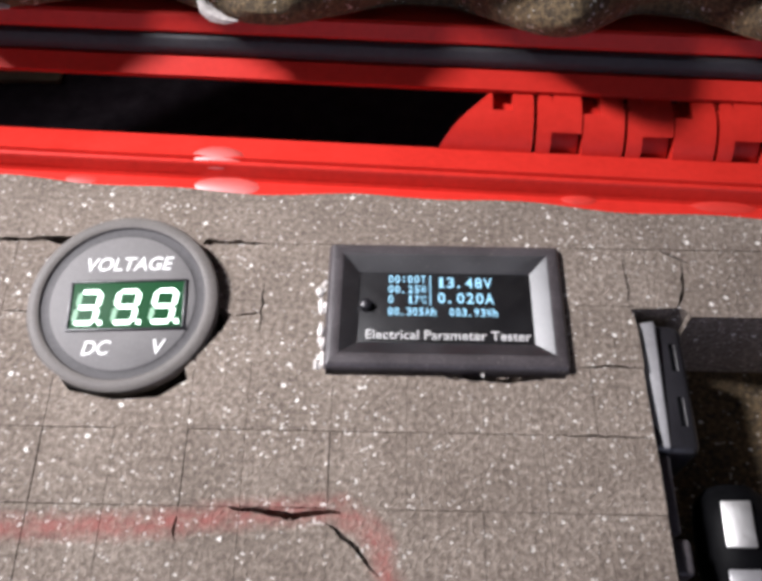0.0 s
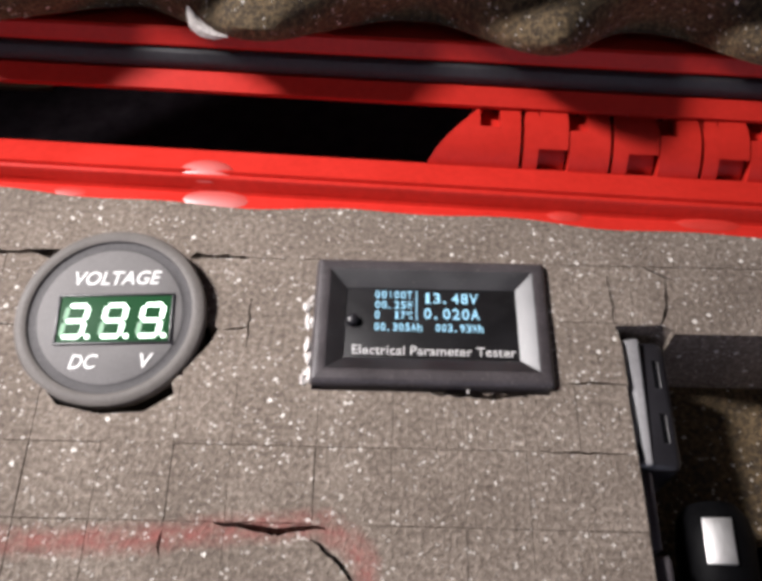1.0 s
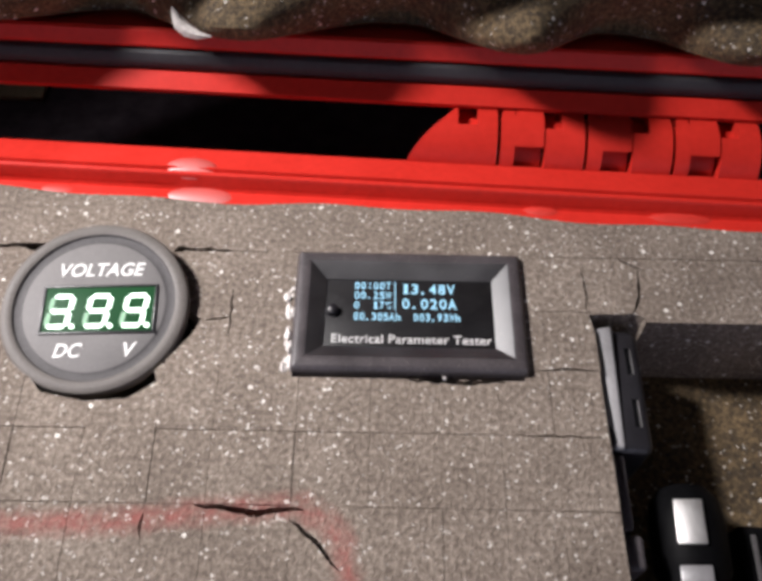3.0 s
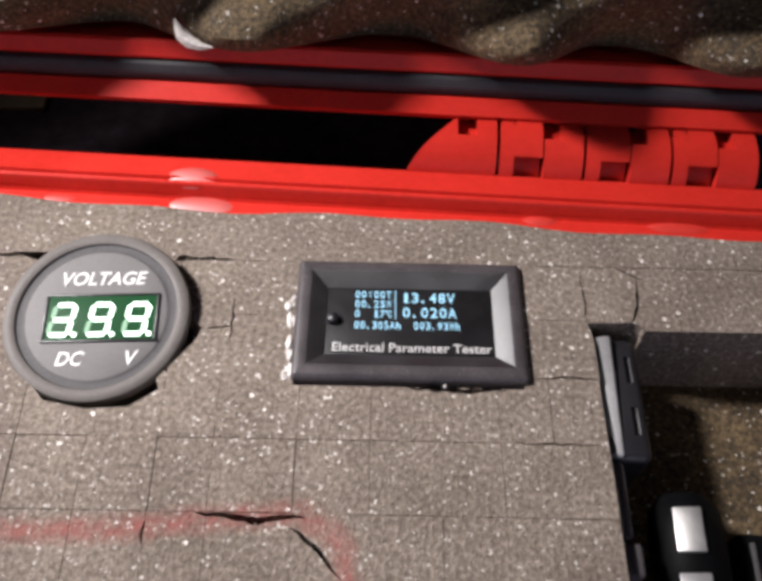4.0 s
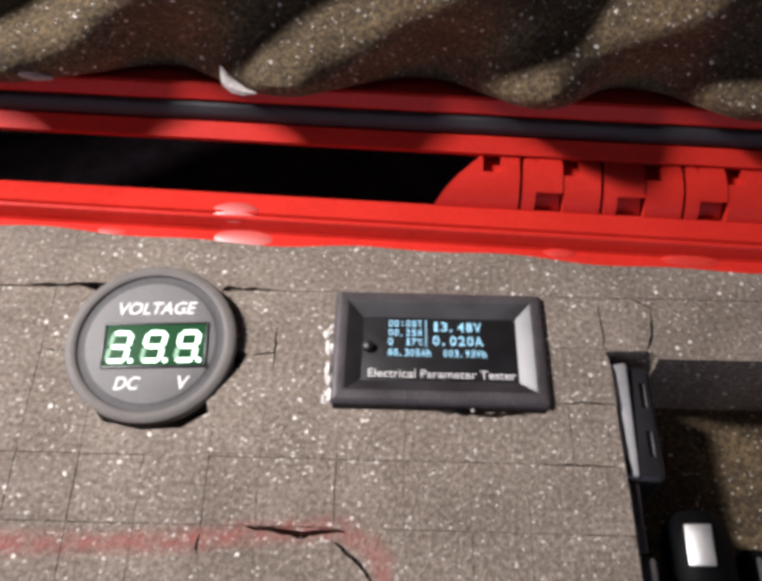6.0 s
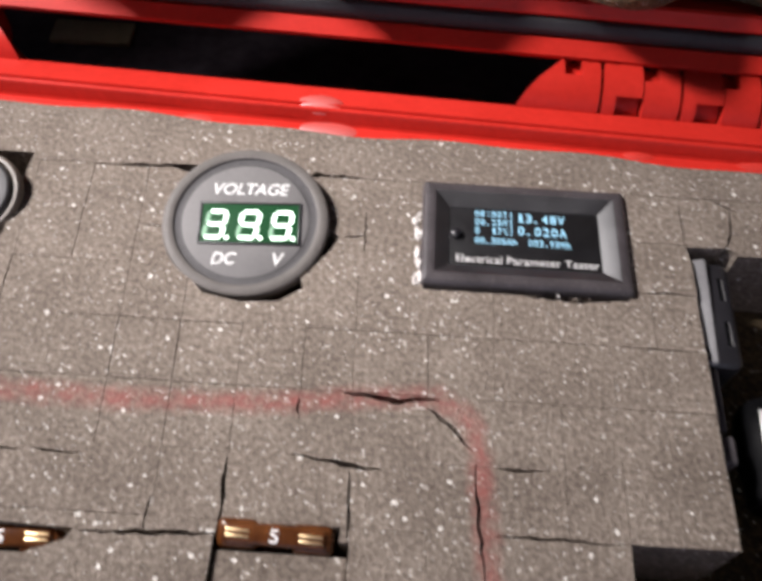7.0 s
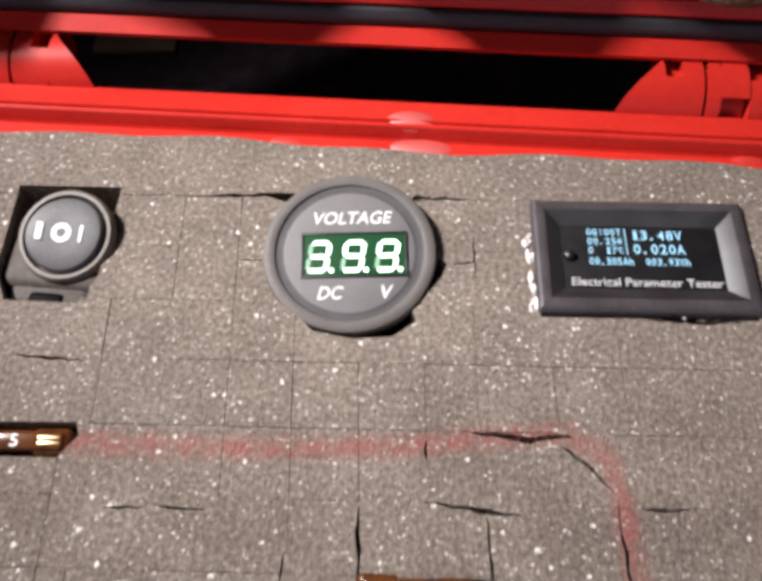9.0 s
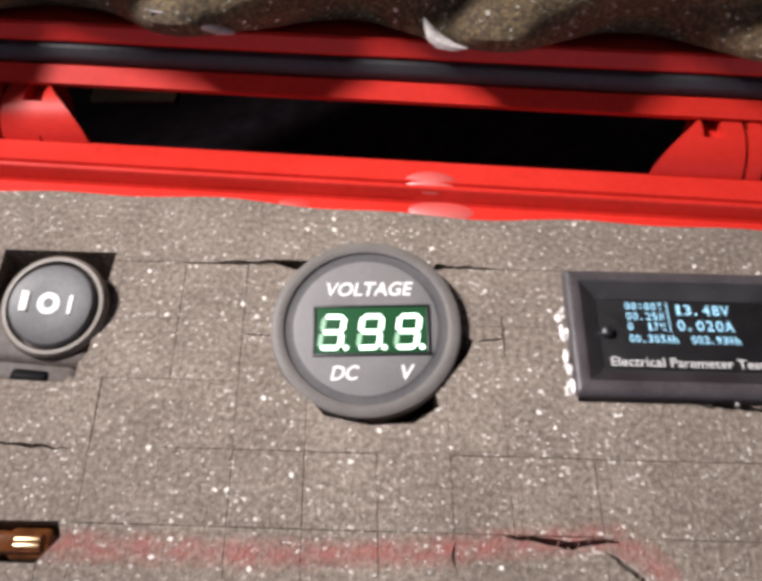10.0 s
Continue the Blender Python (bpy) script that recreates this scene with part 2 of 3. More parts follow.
def ring_loft(profile, hx, hy, r, cap_first=False, cap_last=False, closed=False):
    """A profile of (inset, height) pairs swept round a rounded rectangle."""
    loops = [[(x, y, z) for x, y in rounded_rect(hx - o, hy - o, r - o)] for o, z in profile]
    k = len(loops[0])
    verts = [v for loop in loops for v in loop]
    faces = []
    for a in range(len(loops) if closed else len(loops) - 1):
        b = (a + 1) % len(loops)
        faces += [(a * k + i, a * k + (i + 1) % k, b * k + (i + 1) % k, b * k + i) for i in range(k)]
    if cap_first:
        faces.append(tuple(range(k)))
    if cap_last:
        faces.append(tuple((len(loops) - 1) * k + i for i in range(k)))
    bm = fresh(verts, faces)
    bmesh.ops.recalc_face_normals(bm, faces=bm.faces)
    return bm


def extrude_x(poly_yz, x0, x1):
    bm = prism(poly_yz, x0, x1)
    # (a, b, c) -> (c, a, b)
    for v in bm.verts:
        a, b, c = v.co
        v.co = (c, a, b)
    bmesh.ops.recalc_face_normals(bm, faces=bm.faces)
    return bm


def tube(points, radius, n=12):
    """A round bar along points; radius: one number, or one for each point."""
    verts, faces = [], []
    radii = radius if isinstance(radius, list) else [radius] * len(points)
    for i, p in enumerate(points):
        a, b = Vector(points[max(i - 1, 0)]), Vector(points[min(i + 1, len(points) - 1)])
        d = (b - a).normalized()
        side = d.cross(Vector((0, 0, 1)))
        side = side.normalized() if side.length > 1e-3 else Vector((1, 0, 0))
        up = side.cross(d)
        for j in range(n):
            t = 2 * math.pi * j / n
            verts.append(Vector(p) + radii[i] * (math.cos(t) * side + math.sin(t) * up))
    for i in range(len(points) - 1):
        faces += [(i * n + j, i * n + (j + 1) % n, (i + 1) * n + (j + 1) % n, (i + 1) * n + j) for j in range(n)]
    faces += [tuple(range(n)), tuple((len(points) - 1) * n + j for j in range(n))]
    bm = fresh(verts, faces)
    bmesh.ops.recalc_face_normals(bm, faces=bm.faces)
    return bm


def bead(points, radius):
    """A squeezed, lumpy round line."""
    bm = tube(points, radius, 10)
    for v in bm.verts:
        k = noise.noise(v.co * 1.7) * 0.4
        v.co += Vector((k, k * 0.6, abs(k) * 0.7))
    return bm


def lettering(text, width, height, thick=0.06, lean=0.0, bold=0.0):
    """Raised letters in Blender's own font, centred on the origin and fitted to a width and height; lean: slope of italics."""
    data = bpy.data.curves.new("letters", "FONT")
    data.body, data.size, data.extrude, data.align_x, data.align_y = text, 10.0, 0.5, "CENTER", "CENTER"
    data.offset, data.resolution_u = bold, 4
    ob = bpy.data.objects.new("letters", data)
    scene.collection.objects.link(ob)
    me = bpy.data.meshes.new_from_object(ob.evaluated_get(bpy.context.evaluated_depsgraph_get()))
    bpy.data.objects.remove(ob)
    bm = bmesh.new()
    bm.from_mesh(me)
    bpy.data.meshes.remove(me)
    lo = [min(v.co[i] for v in bm.verts) for i in range(3)]
    hi = [max(v.co[i] for v in bm.verts) for i in range(3)]
    for v in bm.verts:
        x, y, z = ((v.co[i] - (lo[i] + hi[i]) / 2) / (hi[i] - lo[i]) for i in range(3))
        v.co = (x * width + lean * y * height, y * height, z * 2 * thick)
    return bm


def part(name, bm, material, parent=None, label="", smooth=True):
    """Links a bmesh, given in millimetres, as one mesh object under a thing or a part."""
    bmesh.ops.scale(bm, vec=(MM, MM, MM), verts=bm.verts)
    me = bpy.data.meshes.new(name)
    bm.to_mesh(me)
    bm.free()
    me.materials.append(material)
    if smooth:
        me.shade_smooth()
        me.set_sharp_from_angle(angle=radians(35))
    ob = new(name, me)
    ob.parent = parent
    if label:
        tagged(ob, label)
    return ob


def thing(name, m, label, category, group=""):
    ob = new(name)
    ob.empty_display_size = 0.01
    ob.matrix_world = m
    return tagged(ob, label, category, group)


def at_mm(x, y, z, rx=0, ry=0, rz=0):
    return pose(x * MM, y * MM, z * MM, rx, ry, rz)


# ---------- the room round the table ----------
FT = 120.0  # top of the foam above the table

tagged(part("table_top", box(-700, 700, -600, 500, -30, 0, 2), TABLE), "dark wooden table top under the red case", "table", kind="structure")
tagged(part("floor", box(-2000, 2000, -2000, 2000, -800, -760), TABLE), "dark floor of a dim room", "floor", kind="structure")
for nm, dims in (("wall_north", (-2000, 2000, 2000, 2100, -760, 1700)), ("wall_east", (2000, 2100, -2000, 2000, -760, 1700)), ("wall_west", (-2100, -2000, -2000, 2000, -760, 1700))):
    tagged(part(nm, box(*dims), WALL), "plain painted wall of a dim room", "wall", kind="structure")

# unseen wall and ceiling, added so ambient light enters only from the front
tagged(part("front_light_wall", join(box(-2000, -1500, -2100, -2000, -760, 1700), box(1500, 2000, -2100, -2000, -760, 1700), box(-1500, 1500, -2100, -2000, -760, 50),
                               box(-1500, 1500, -2100, -2000, 1500, 1700)), WALL), "unseen painted wall, left open to let fill light in from the front", "wall", kind="structure")
tagged(part("ceiling", box(-2100, 2100, -2100, 2100, 1700, 1780), WALL), "unseen painted ceiling, added to block light from above", "ceiling", kind="structure")

# ---------- the red case ----------
CASE_TURN = -2.7
HX, HY = 190.0, 140.0
CASE = at_mm(-50.6, -103.3, 0, 0, 0, CASE_TURN)
case = thing("equipment_case", CASE, "open red plastic equipment case with black lid gasket", "case")

BASE_PROFILE = [(7, 0), (5, 4), (4, 60), (3.2, 106), (0.6, 107.5), (0, 108.5), (0, 116.8), (0.6, 117.6), (4, 118.2), (7.6, 118.7), (7.9, 119.3),
                (8.7, 119.6), (9.1, 118.7), (9.5, 118.7), (9.9, 119.7), (10.7, 119.6), (11.1, 119.1), (11.4, 116.4), (12.2, 115.4), (13.0, 115.6), (13.3, 116.1),
                (18.8, 116.4), (19.6, 115.8), (20, 108), (21, 8), (21.5, 6)]
base = part("base_shell", ring_loft(BASE_PROFILE, HX, HY, 26, True, True), RED, case)

LID_Y, LID_Z, LID_LEAN, LID_H = HY + 13.4, 123.0, 25.0, 128.0
LID_MM = Matrix.Translation((0, LID_Y, LID_Z)) @ pose(0, 0, 0, -LID_LEAN) @ Matrix(((1, 0, 0, 0), (0, 0, 1, 0), (0, 1, 0, LID_H), (0, 0, 0, 1)))
LID_PROFILE = [(12, 62), (8, 60), (5, 50), (3.5, 10), (0.6, 8.5), (0, 7.5), (0, -0.9), (0.6, -1.6), (1.2, -2.0), (5.0, 0.5), (5.4, 3.0), (10.4, 3.2), (10.7, 0.9),
               (11.2, 0.6), (14.6, 0.9), (15.3, 1.6), (15.6, 6), (17, 48), (18, 50)]


def lid_space(bm):
    """(across, up the lid, depth) to the case's own space, with the lid standing open."""
    moved(bm, LID_MM)
    bmesh.ops.recalc_face_normals(bm, faces=bm.faces)
    return bm


lid = part("lid_shell", lid_space(ring_loft(LID_PROFILE, HX, LID_H, 26, True, True)), RED, case)
part("gasket", lid_space(ring_loft([(5.5, 3.2), (5.5, 1.0), (6.2, 0.3), (7.8, 0.0), (9.4, 0.3), (10.2, 1.2), (10.3, 3.4)], HX, LID_H, 26, closed=True)), RUBBER, lid,
     "black rubber sealing gasket")

# hinges: knuckles of the base and of the lid by turns round one pin
PIN_Y, PIN_Z, PIN_R = HY + 9.0, 113.6, 10.7


def arc_yz(a0, a1, r=PIN_R, n=28):
    return [(PIN_Y + r * math.cos(radians(a0 + (a1 - a0) * i / n)), PIN_Z + r * math.sin(radians(a0 + (a1 - a0) * i / n))) for i in range(n + 1)]


def base_knuckle(x0, x1, notch, flare=0.0, side=1):
    """Rounded knuckle standing on the base's back edge; its top corner is notched on one side."""
    full = arc_yz(205, -60) + [(PIN_Y - 2, PIN_Z - 12), (HY - 3, PIN_Z - 10), (HY - 3, PIN_Z + 2)]
    low = arc_yz(205, 104, n=12) + [(PIN_Y - 1.6, PIN_Z + 7.8), (PIN_Y + 6, PIN_Z + 6.8), (PIN_Y + 4, PIN_Z - 12), (HY - 3, PIN_Z - 10), (HY - 3, PIN_Z + 2)]
    pieces = [extrude_x(full, x0 + notch[1], x1)]
    if notch[0] > 0:
        pieces.append(extrude_x(full, x0, x0 + notch[0]))
    pieces.append(extrude_x(low, x0 + notch[0], x0 + notch[1]))
    bm = join(*pieces)
    if flare:
        # end knuckle spreads out towards its foot
        for v in bm.verts:
            if abs(v.co.x - x0) < 0.01:
                down = max(0.0, min(1.0, (PIN_Z + PIN_R - v.co.z) / 10.0))
                v.co.x -= flare * math.sqrt(1 - (1 - down) ** 2) - max(0.0, v.co.y - PIN_Y) * 1.6
    if side < 0:
        bmesh.ops.scale(bm, vec=(-1, 1, 1), verts=bm.verts)
        bmesh.ops.reverse_faces(bm, faces=bm.faces)
    return bm


def lid_knuckle(x0, x1, side=1):
    """Knuckle hanging from the lid's edge, cut away below on one half."""
    long = arc_yz(172, 10) + [(PIN_Y + 12, PIN_Z + 4), (LID_Y + 7, LID_Z + 1), (LID_Y + 1, LID_Z + 1.5)]
    short = arc_yz(130, 10) + [(PIN_Y + 12, PIN_Z + 4), (LID_Y + 7, LID_Z + 1), (LID_Y + 1, LID_Z + 1.5)]
    bm = join(extrude_x(long, x0, x0 + 3.4), extrude_x(short, x0 + 3.4, x1))
    if side < 0:
        bmesh.ops.scale(bm, vec=(-1, 1, 1), verts=bm.verts)
        bmesh.ops.reverse_faces(bm, faces=bm.faces)
    return bm


for side in (1, -1):
    part("base_knuckle", base_knuckle(77.6, 89.9, (2.6, 7.4), 10.2, side), RED, base)
    for k in range(3):
        part("lid_knuckle", lid_knuckle(90.8 + 21.2 * k, 101.2 + 21.2 * k, side), RED, lid)
        part("base_knuckle", base_knuckle(101.6 + 21.2 * k, 111.1 + 21.2 * k, (0.0, 4.2), 0.0, side), RED, base)
    for k in range(3):
        lug = extrude_x(arc_yz(215, 60, 8.0, 16) + [(PIN_Y - 2, PIN_Z - 10), (HY - 3, PIN_Z - 9)], 94.4 + 21.2 * k, 101.0 + 21.2 * k)
        if side < 0:
            bmesh.ops.scale(lug, vec=(-1, 1, 1), verts=lug.verts)
            bmesh.ops.reverse_faces(lug, faces=lug.faces)
        part("hinge_lug", lug, RED, base)
    part("hinge_pin", extrude_x([(PIN_Y + 4 * math.cos(a * math.pi / 8), PIN_Z + 4 * math.sin(a * math.pi / 8)) for a in range(16)], 80 if side > 0 else -152, 152 if side > 0 else -80), TIN, case, "steel hinge pin")

# small rounded domes added on the rim, shaped to hold its fixed highlights
for x, y, z, rx, ry, rz, gloss in ((-28.0, 27.8, 118.4, 6.4, 3.4, 1.25, RED_GLOSS), (-25.5, 20.9, 115.6, 8.8, 3.2, 1.2, RED_GLOSS), (56.0, 18.4, 115.6, 4.6, 1.8, 0.9, RED_SATIN),
                                      (-60.0, 22.6, 115.6, 5.0, 1.8, 0.9, RED_SATIN), (89.0, 16.9, 115.6, 8.0, 2.1, 1.0, RED_SATIN)):
    mark = bmesh.new()
    bmesh.ops.create_uvsphere(mark, u_segments=24, v_segments=12, radius=1)
    spot = CASE.inverted() @ Vector((x * MM, y * MM, z * MM)) / MM
    moved(mark, Matrix.Translation(spot) @ Matrix.Diagonal((rx, ry, rz, 1)))
    part("highlight_dome", mark, gloss, base)

# ---------- egg-crate foam in the lid ----------
LOBES = (-230, -150, -74, -4, 66, 121, 172, 225, 275)  # spacing of the foam's bumps across the lid


def egg_crate():
    us, vs = 190, 124
    x0, x1, v0, v1 = -172.0, 172.0, 17.2, 238.0
    verts, faces = [], []
    for j in range(vs + 1):
        for i in range(us + 1):
            u, v = x0 + (x1 - x0) * i / us, v0 + (v1 - v0) * j / vs
            wob = noise.noise((u / 25, v / 25, 3.0)) * 4
            a = 2 * math.pi * float(np.interp(u + wob - 0.34 * (v - 24.5), LOBES, range(-3, 6)))
            b = 2 * math.pi * (v - 44.0 + wob * 0.6) / 50
            w = 5.0 - 24.5 * ((1 + math.cos(a) * math.cos(b)) / 2) ** 1.1 + noise.noise((u / 9, v / 9, 0.0)) * 1.0
            lower = max(0.0, 1 - (v - v0) / 6) ** 2 * 5
            verts.append((u, v - LID_H, w + lower))
    k = us + 1
    for j in range(vs):
        faces += [(j * k + i, j * k + i + 1, (j + 1) * k + i + 1, (j + 1) * k + i) for i in range(us)]
    rim = [i for i in range(k)] + [j * k + us for j in range(1, vs + 1)] + [vs * k + i for i in range(us - 1, -1, -1)] + [j * k for j in range(vs - 1, 0, -1)]
    n0 = len(verts)
    verts += [(verts[i][0], verts[i][1], 47.5) for i in rim]
    m = len(rim)
    faces += [(rim[i], n0 + i, n0 + (i + 1) % m, rim[(i + 1) % m]) for i in range(m)] + [tuple(n0 + i for i in range(m))]
    return lid_space(fresh(verts, faces))


egg = part("lid_foam", egg_crate(), LID_FOAM)
egg.matrix_world = CASE
tagged(egg, "brown-grey egg-crate foam padding inside the open lid", "foam padding")

# pale strands added to imitate the bright highlights on the lobes' lower tips
for points, thick in (([(-48, -104.6, -16.6), (-44, -105.4, -16.6), (-40, -106.3, -16.0), (-36, -107.8, -14.8), (-33, -109.2, -13.0), (-30, -110.2, -10.6)], [0.15, 0.5, 0.7, 0.95, 1.1, 0.3]),
                      ([(12.6, -105.4, -8.8), (13.4, -107.0, -9.8), (14.6, -108.7, -10.7), (16.6, -109.9, -11.6), (19.5, -110.4, -13.2), (22.5, -110.3, -14.0)], [0.2, 0.9, 1.6, 1.5, 0.9, 0.2])):
    part("tip_highlight", lid_space(bead(points, thick)), TIP_PALE, egg, "pale strand coloured as a highlight on a foam tip")

# ---------- round voltmeter ----------
volt = thing("voltmeter", at_mm(-41.5, -14.1, FT - 0.4, 9.0, 0, 2.6), "round dark grey panel voltmeter with green digits set in foam", "voltmeter")
part("bezel", lathe([(14.2, -24), (15.6, -24), (15.6, -0.5), (17.0, -0.3), (18.9, 0.0), (19.55, 0.7), (19.55, 2.1), (19.25, 2.75), (18.6, 3.1), (17.2, 3.08), (16.8, 2.9)]), GREY_BLACK, volt)
part("groove_ring", lathe([(16.8, 2.9), (16.5, 2.5), (15.1, 2.3), (14.8, 2.45)]), GROOVE_GREY, volt, "darker recessed ring")
part("dial_face", lathe([(14.8, 2.45), (14.4, 2.65), (8, 2.65), (0.0, 2.65)]), FACE_GREY, volt)
part("letters", moved(lettering("VOLTAGE", 17.9, 3.1, 0.08, 0.22, 0.14), Matrix.Translation((0.6, 8.3, 2.72))), WHITE, volt, "white printed word")
part("letters", moved(lettering("DC", 5.2, 3.1, 0.08, 0.22, 0.14), Matrix.Translation((-4.2, -10.0, 2.72))), WHITE, volt, "white printed letters")
part("letters", moved(lettering("V", 2.7, 3.1, 0.08, 0.22, 0.14), Matrix.Translation((8.0, -10.0, 2.72))), WHITE, volt, "white printed letter")
WY = -0.9  # the window sits a little below the middle
window = part("display_window", box(-10.3, 12.5, WY - 5.1, WY + 5.1, 2.3, 2.80, 0.15), LED_BACK, volt, "dark green display window")
part("window_frame", join(box(-10.8, 13.0, WY + 5.0, WY + 5.5, 2.5, 3.05, 0.1), box(-10.8, 13.0, WY - 5.5, WY - 5.0, 2.5, 3.05, 0.1),
                          box(-10.8, -10.2, WY - 5.05, WY + 5.05, 2.5, 3.05, 0.1), box(12.4, 13.0, WY - 5.05, WY + 5.05, 2.5, 3.05, 0.1)), BLACK, volt)


def segment(x0, y0, x1, y1, w=0.98):
    """One bar of a seven-segment digit, with pointed ends."""
    a, b = Vector((x0, y0 + WY - 0.4)), Vector((x1, y1 + WY - 0.4))
    d = (b - a).normalized()
    s = Vector((-d.y, d.x)) * w / 2
    a, b = a + d * 0.12, b - d * 0.12
    e = d * w / 2
    poly = [a, a + e - s, b - e - s, b, b - e + s, a + e + s]
    return prism([tuple(p) for p in poly], 2.8, 2.92)


def digit(cx, lit, dot):
    w, h, lean = 2.05, 3.4, 0.15
    pts = {"a": (-w, h, w, h), "b": (w, h, w, 0), "c": (w, 0, w, -h), "d": (-w, -h, w, -h), "e": (-w, 0, -w, -h), "f": (-w, h, -w, 0), "g": (-w, 0, w, 0)}
    for key, (x0, y0, x1, y1) in pts.items():
        bm = segment(cx + x0 + lean * y0, y0, cx + x1 + lean * y1, y1)
        part("digit_segment", bm, DIGIT_ON if key in lit else DIGIT_HALF, window)
    if dot:
        part("decimal_point", moved(lathe([(0.0, 2.92), (0.55, 2.92), (0.55, 2.8)], 12), Matrix.Translation((cx + w + 0.75, WY - h - 0.4, 0))), DIGIT_ON, window)


digit(-6.9, "abcdg", True)
digit(0.9, "abcdfg", True)
digit(8.5, "abcdfg", True)


def fixed_pitch(text, x0, x1, height):
    """Display figures, one to a cell of equal width."""
    pitch = (x1 - x0) / len(text)
    marks = []
    for i, ch in enumerate(text):
        cx = x0 + pitch * (i + 0.5)
        if ch == " ":
            continue
        if ch in ".:":
            d = height * 0.11
            for y in ((-height / 2 + d,) if ch == "." else (-height / 4, height / 4)):
                marks.append(moved(box(-d, d, -d, d, -0.03, 0.03), Matrix.Translation((cx - pitch * 0.15 * (ch == "."), y, 0))))
            continue
        wide = pitch * (0.92 if ch in "WVA\u2103" else 0.42 if ch == "1" else 0.78)
        marks.append(moved(lettering(ch, wide, height, 0.03, 0.0, 0.18), Matrix.Translation((cx, 0, 0))))
        if ch == "1":
            marks.append(moved(box(-pitch * 0.34, pitch * 0.34, -0.12, 0.12, -0.03, 0.028), Matrix.Translation((cx + pitch * 0.06, -height / 2 + 0.12, 0))))
    return join(*marks)


# ---------- panel meter ----------
meter = thing("panel_meter", at_mm(24.4, -13.3, FT - 1.9), "black rectangular panel meter with lit blue display set in foam", "panel meter")
part("outer_rim", ring_loft([(1.8, -20), (0.3, -3), (0.0, -0.3), (0.0, 1.6), (0.35, 2.9), (0.8, 3.5), (1.3, 3.7), (2.8, 3.75), (3.2, 3.65)], 24.6, 15.1, 1.2), RIM_SHEEN, meter, "dusty dark grey outer rim, lightened for its lit flat top")
part("inner_bevel", ring_loft([(2.7, 3.65), (3.0, 3.55), (6.2, 1.75), (6.2, 1.2)], 24.1, 14.6, 1.2), METER_BLACK, meter, "black sloping inner bevel")
screen = part("screen", box(-18.3, 18.3, -8.8, 8.8, 0.2, 1.6, 0.1), SCREEN, meter, "glossy black screen")
part("letters", moved(lettering("Electrical Parameter Tester", 33.4, 2.1, 0.05, 0.0, 0.04), Matrix.Translation((0.5, -6.5, 1.66))), PALE, screen, "white printed words")
for text, x0, x1, y, h in (("00:00T", -12.4, -4.3, 6.9, 1.9), ("00.25W", -12.4, -4.3, 4.4, 1.9), ("0  17\u2103", -12.4, -4.3, 1.9, 1.9),
                           ("13.48V", -2.2, 9.5, 6.2, 2.6), ("0.020A", -2.2, 9.7, 2.4, 2.6), ("00.305Ah  003.93Wh", -12.4, 10.4, -1.0, 1.9)):
    part("display_text", moved(fixed_pitch(text, x0, x1, h), Matrix.Translation((0.5, y, 1.64))), OLED_PALE, screen, "lit pale blue figures")
part("display_line", box(-3.15, -2.9, 0.7, 8.0, 1.6, 1.66), OLED_PALE, screen)
part("button", moved(lathe([(0.0, 3.2), (0.7, 3.1), (1.2, 2.7), (1.5, 1.5)], 24), Matrix.Translation((-16.3, 0.2, 0))), BLACK, screen, "small round button")

def glint_crumbs(x, y0, y1, count, size, seed):
    """Pale broken bits along the meter's edge in place of bright foam glints, each a part of its own."""
    rng_ = random.Random(seed)
    for _ in range(count):
        y, k = rng_.uniform(y0, y1), size * rng_.uniform(0.35, 1.0)
        bit = bmesh.new()
        bmesh.ops.create_icosphere(bit, subdivisions=2, radius=1)
        for v in bit.verts:
            v.co *= 1 + 0.45 * noise.noise(v.co * 1.6 + Vector((y, k * 9, seed)))
        moved(bit, Matrix.Translation((x + rng_.gauss(0, 0.34), y, 1.7 + rng_.uniform(-0.3, 0.4))) @ Matrix.Diagonal((k * 0.8, k * rng_.uniform(0.9, 2.0), k * 0.8, 1)))
        part("glint_bead", bit, GLINT_PALE, meter, "pale bit coloured as a bright foam glint")


glint_crumbs(-25.1, -12.6, 5.6, 30, 0.85, 3)
glint_crumbs(-25.0, -14.0, -6.0, 12, 1.0, 5)
glint_crumbs(25.0, -11.0, 3.0, 7, 0.42, 8)
part("glint_bead", bead([(6.8 + 0.3 * i, -15.5, 1.6) for i in range(3)], 0.34), GLINT_PALE, meter, "pale bit coloured as a bright foam glint")

# ---------- rocker switch ----------
switch = thing("rocker_switch", at_mm(-106.7, -10.8, FT + 0.4, 15, 0, -4), "round dark grey rocker switch in a cut foam hole", "switch")
part("bezel", lathe([(9.0, -26), (10.6, -26), (10.6, -1.5), (10.9, -1.0), (11.3, 0.4), (11.1, 1.4), (10.5, 2.0), (9.8, 2.0), (9.4, 1.3), (9.3, -3)]), SWITCH_GREY, switch)


def rocker_cap():
    bm = lathe([(9.0, -2), (9.0, 1.9), (8.5, 2.6), (7, 3.1), (4, 3.3), (0.0, 3.35)], 56)
    for v in bm.verts:
        if v.co.z > 1.5:
            v.co.z += 0.012 * v.co.x ** 2 - 0.35
    return bm


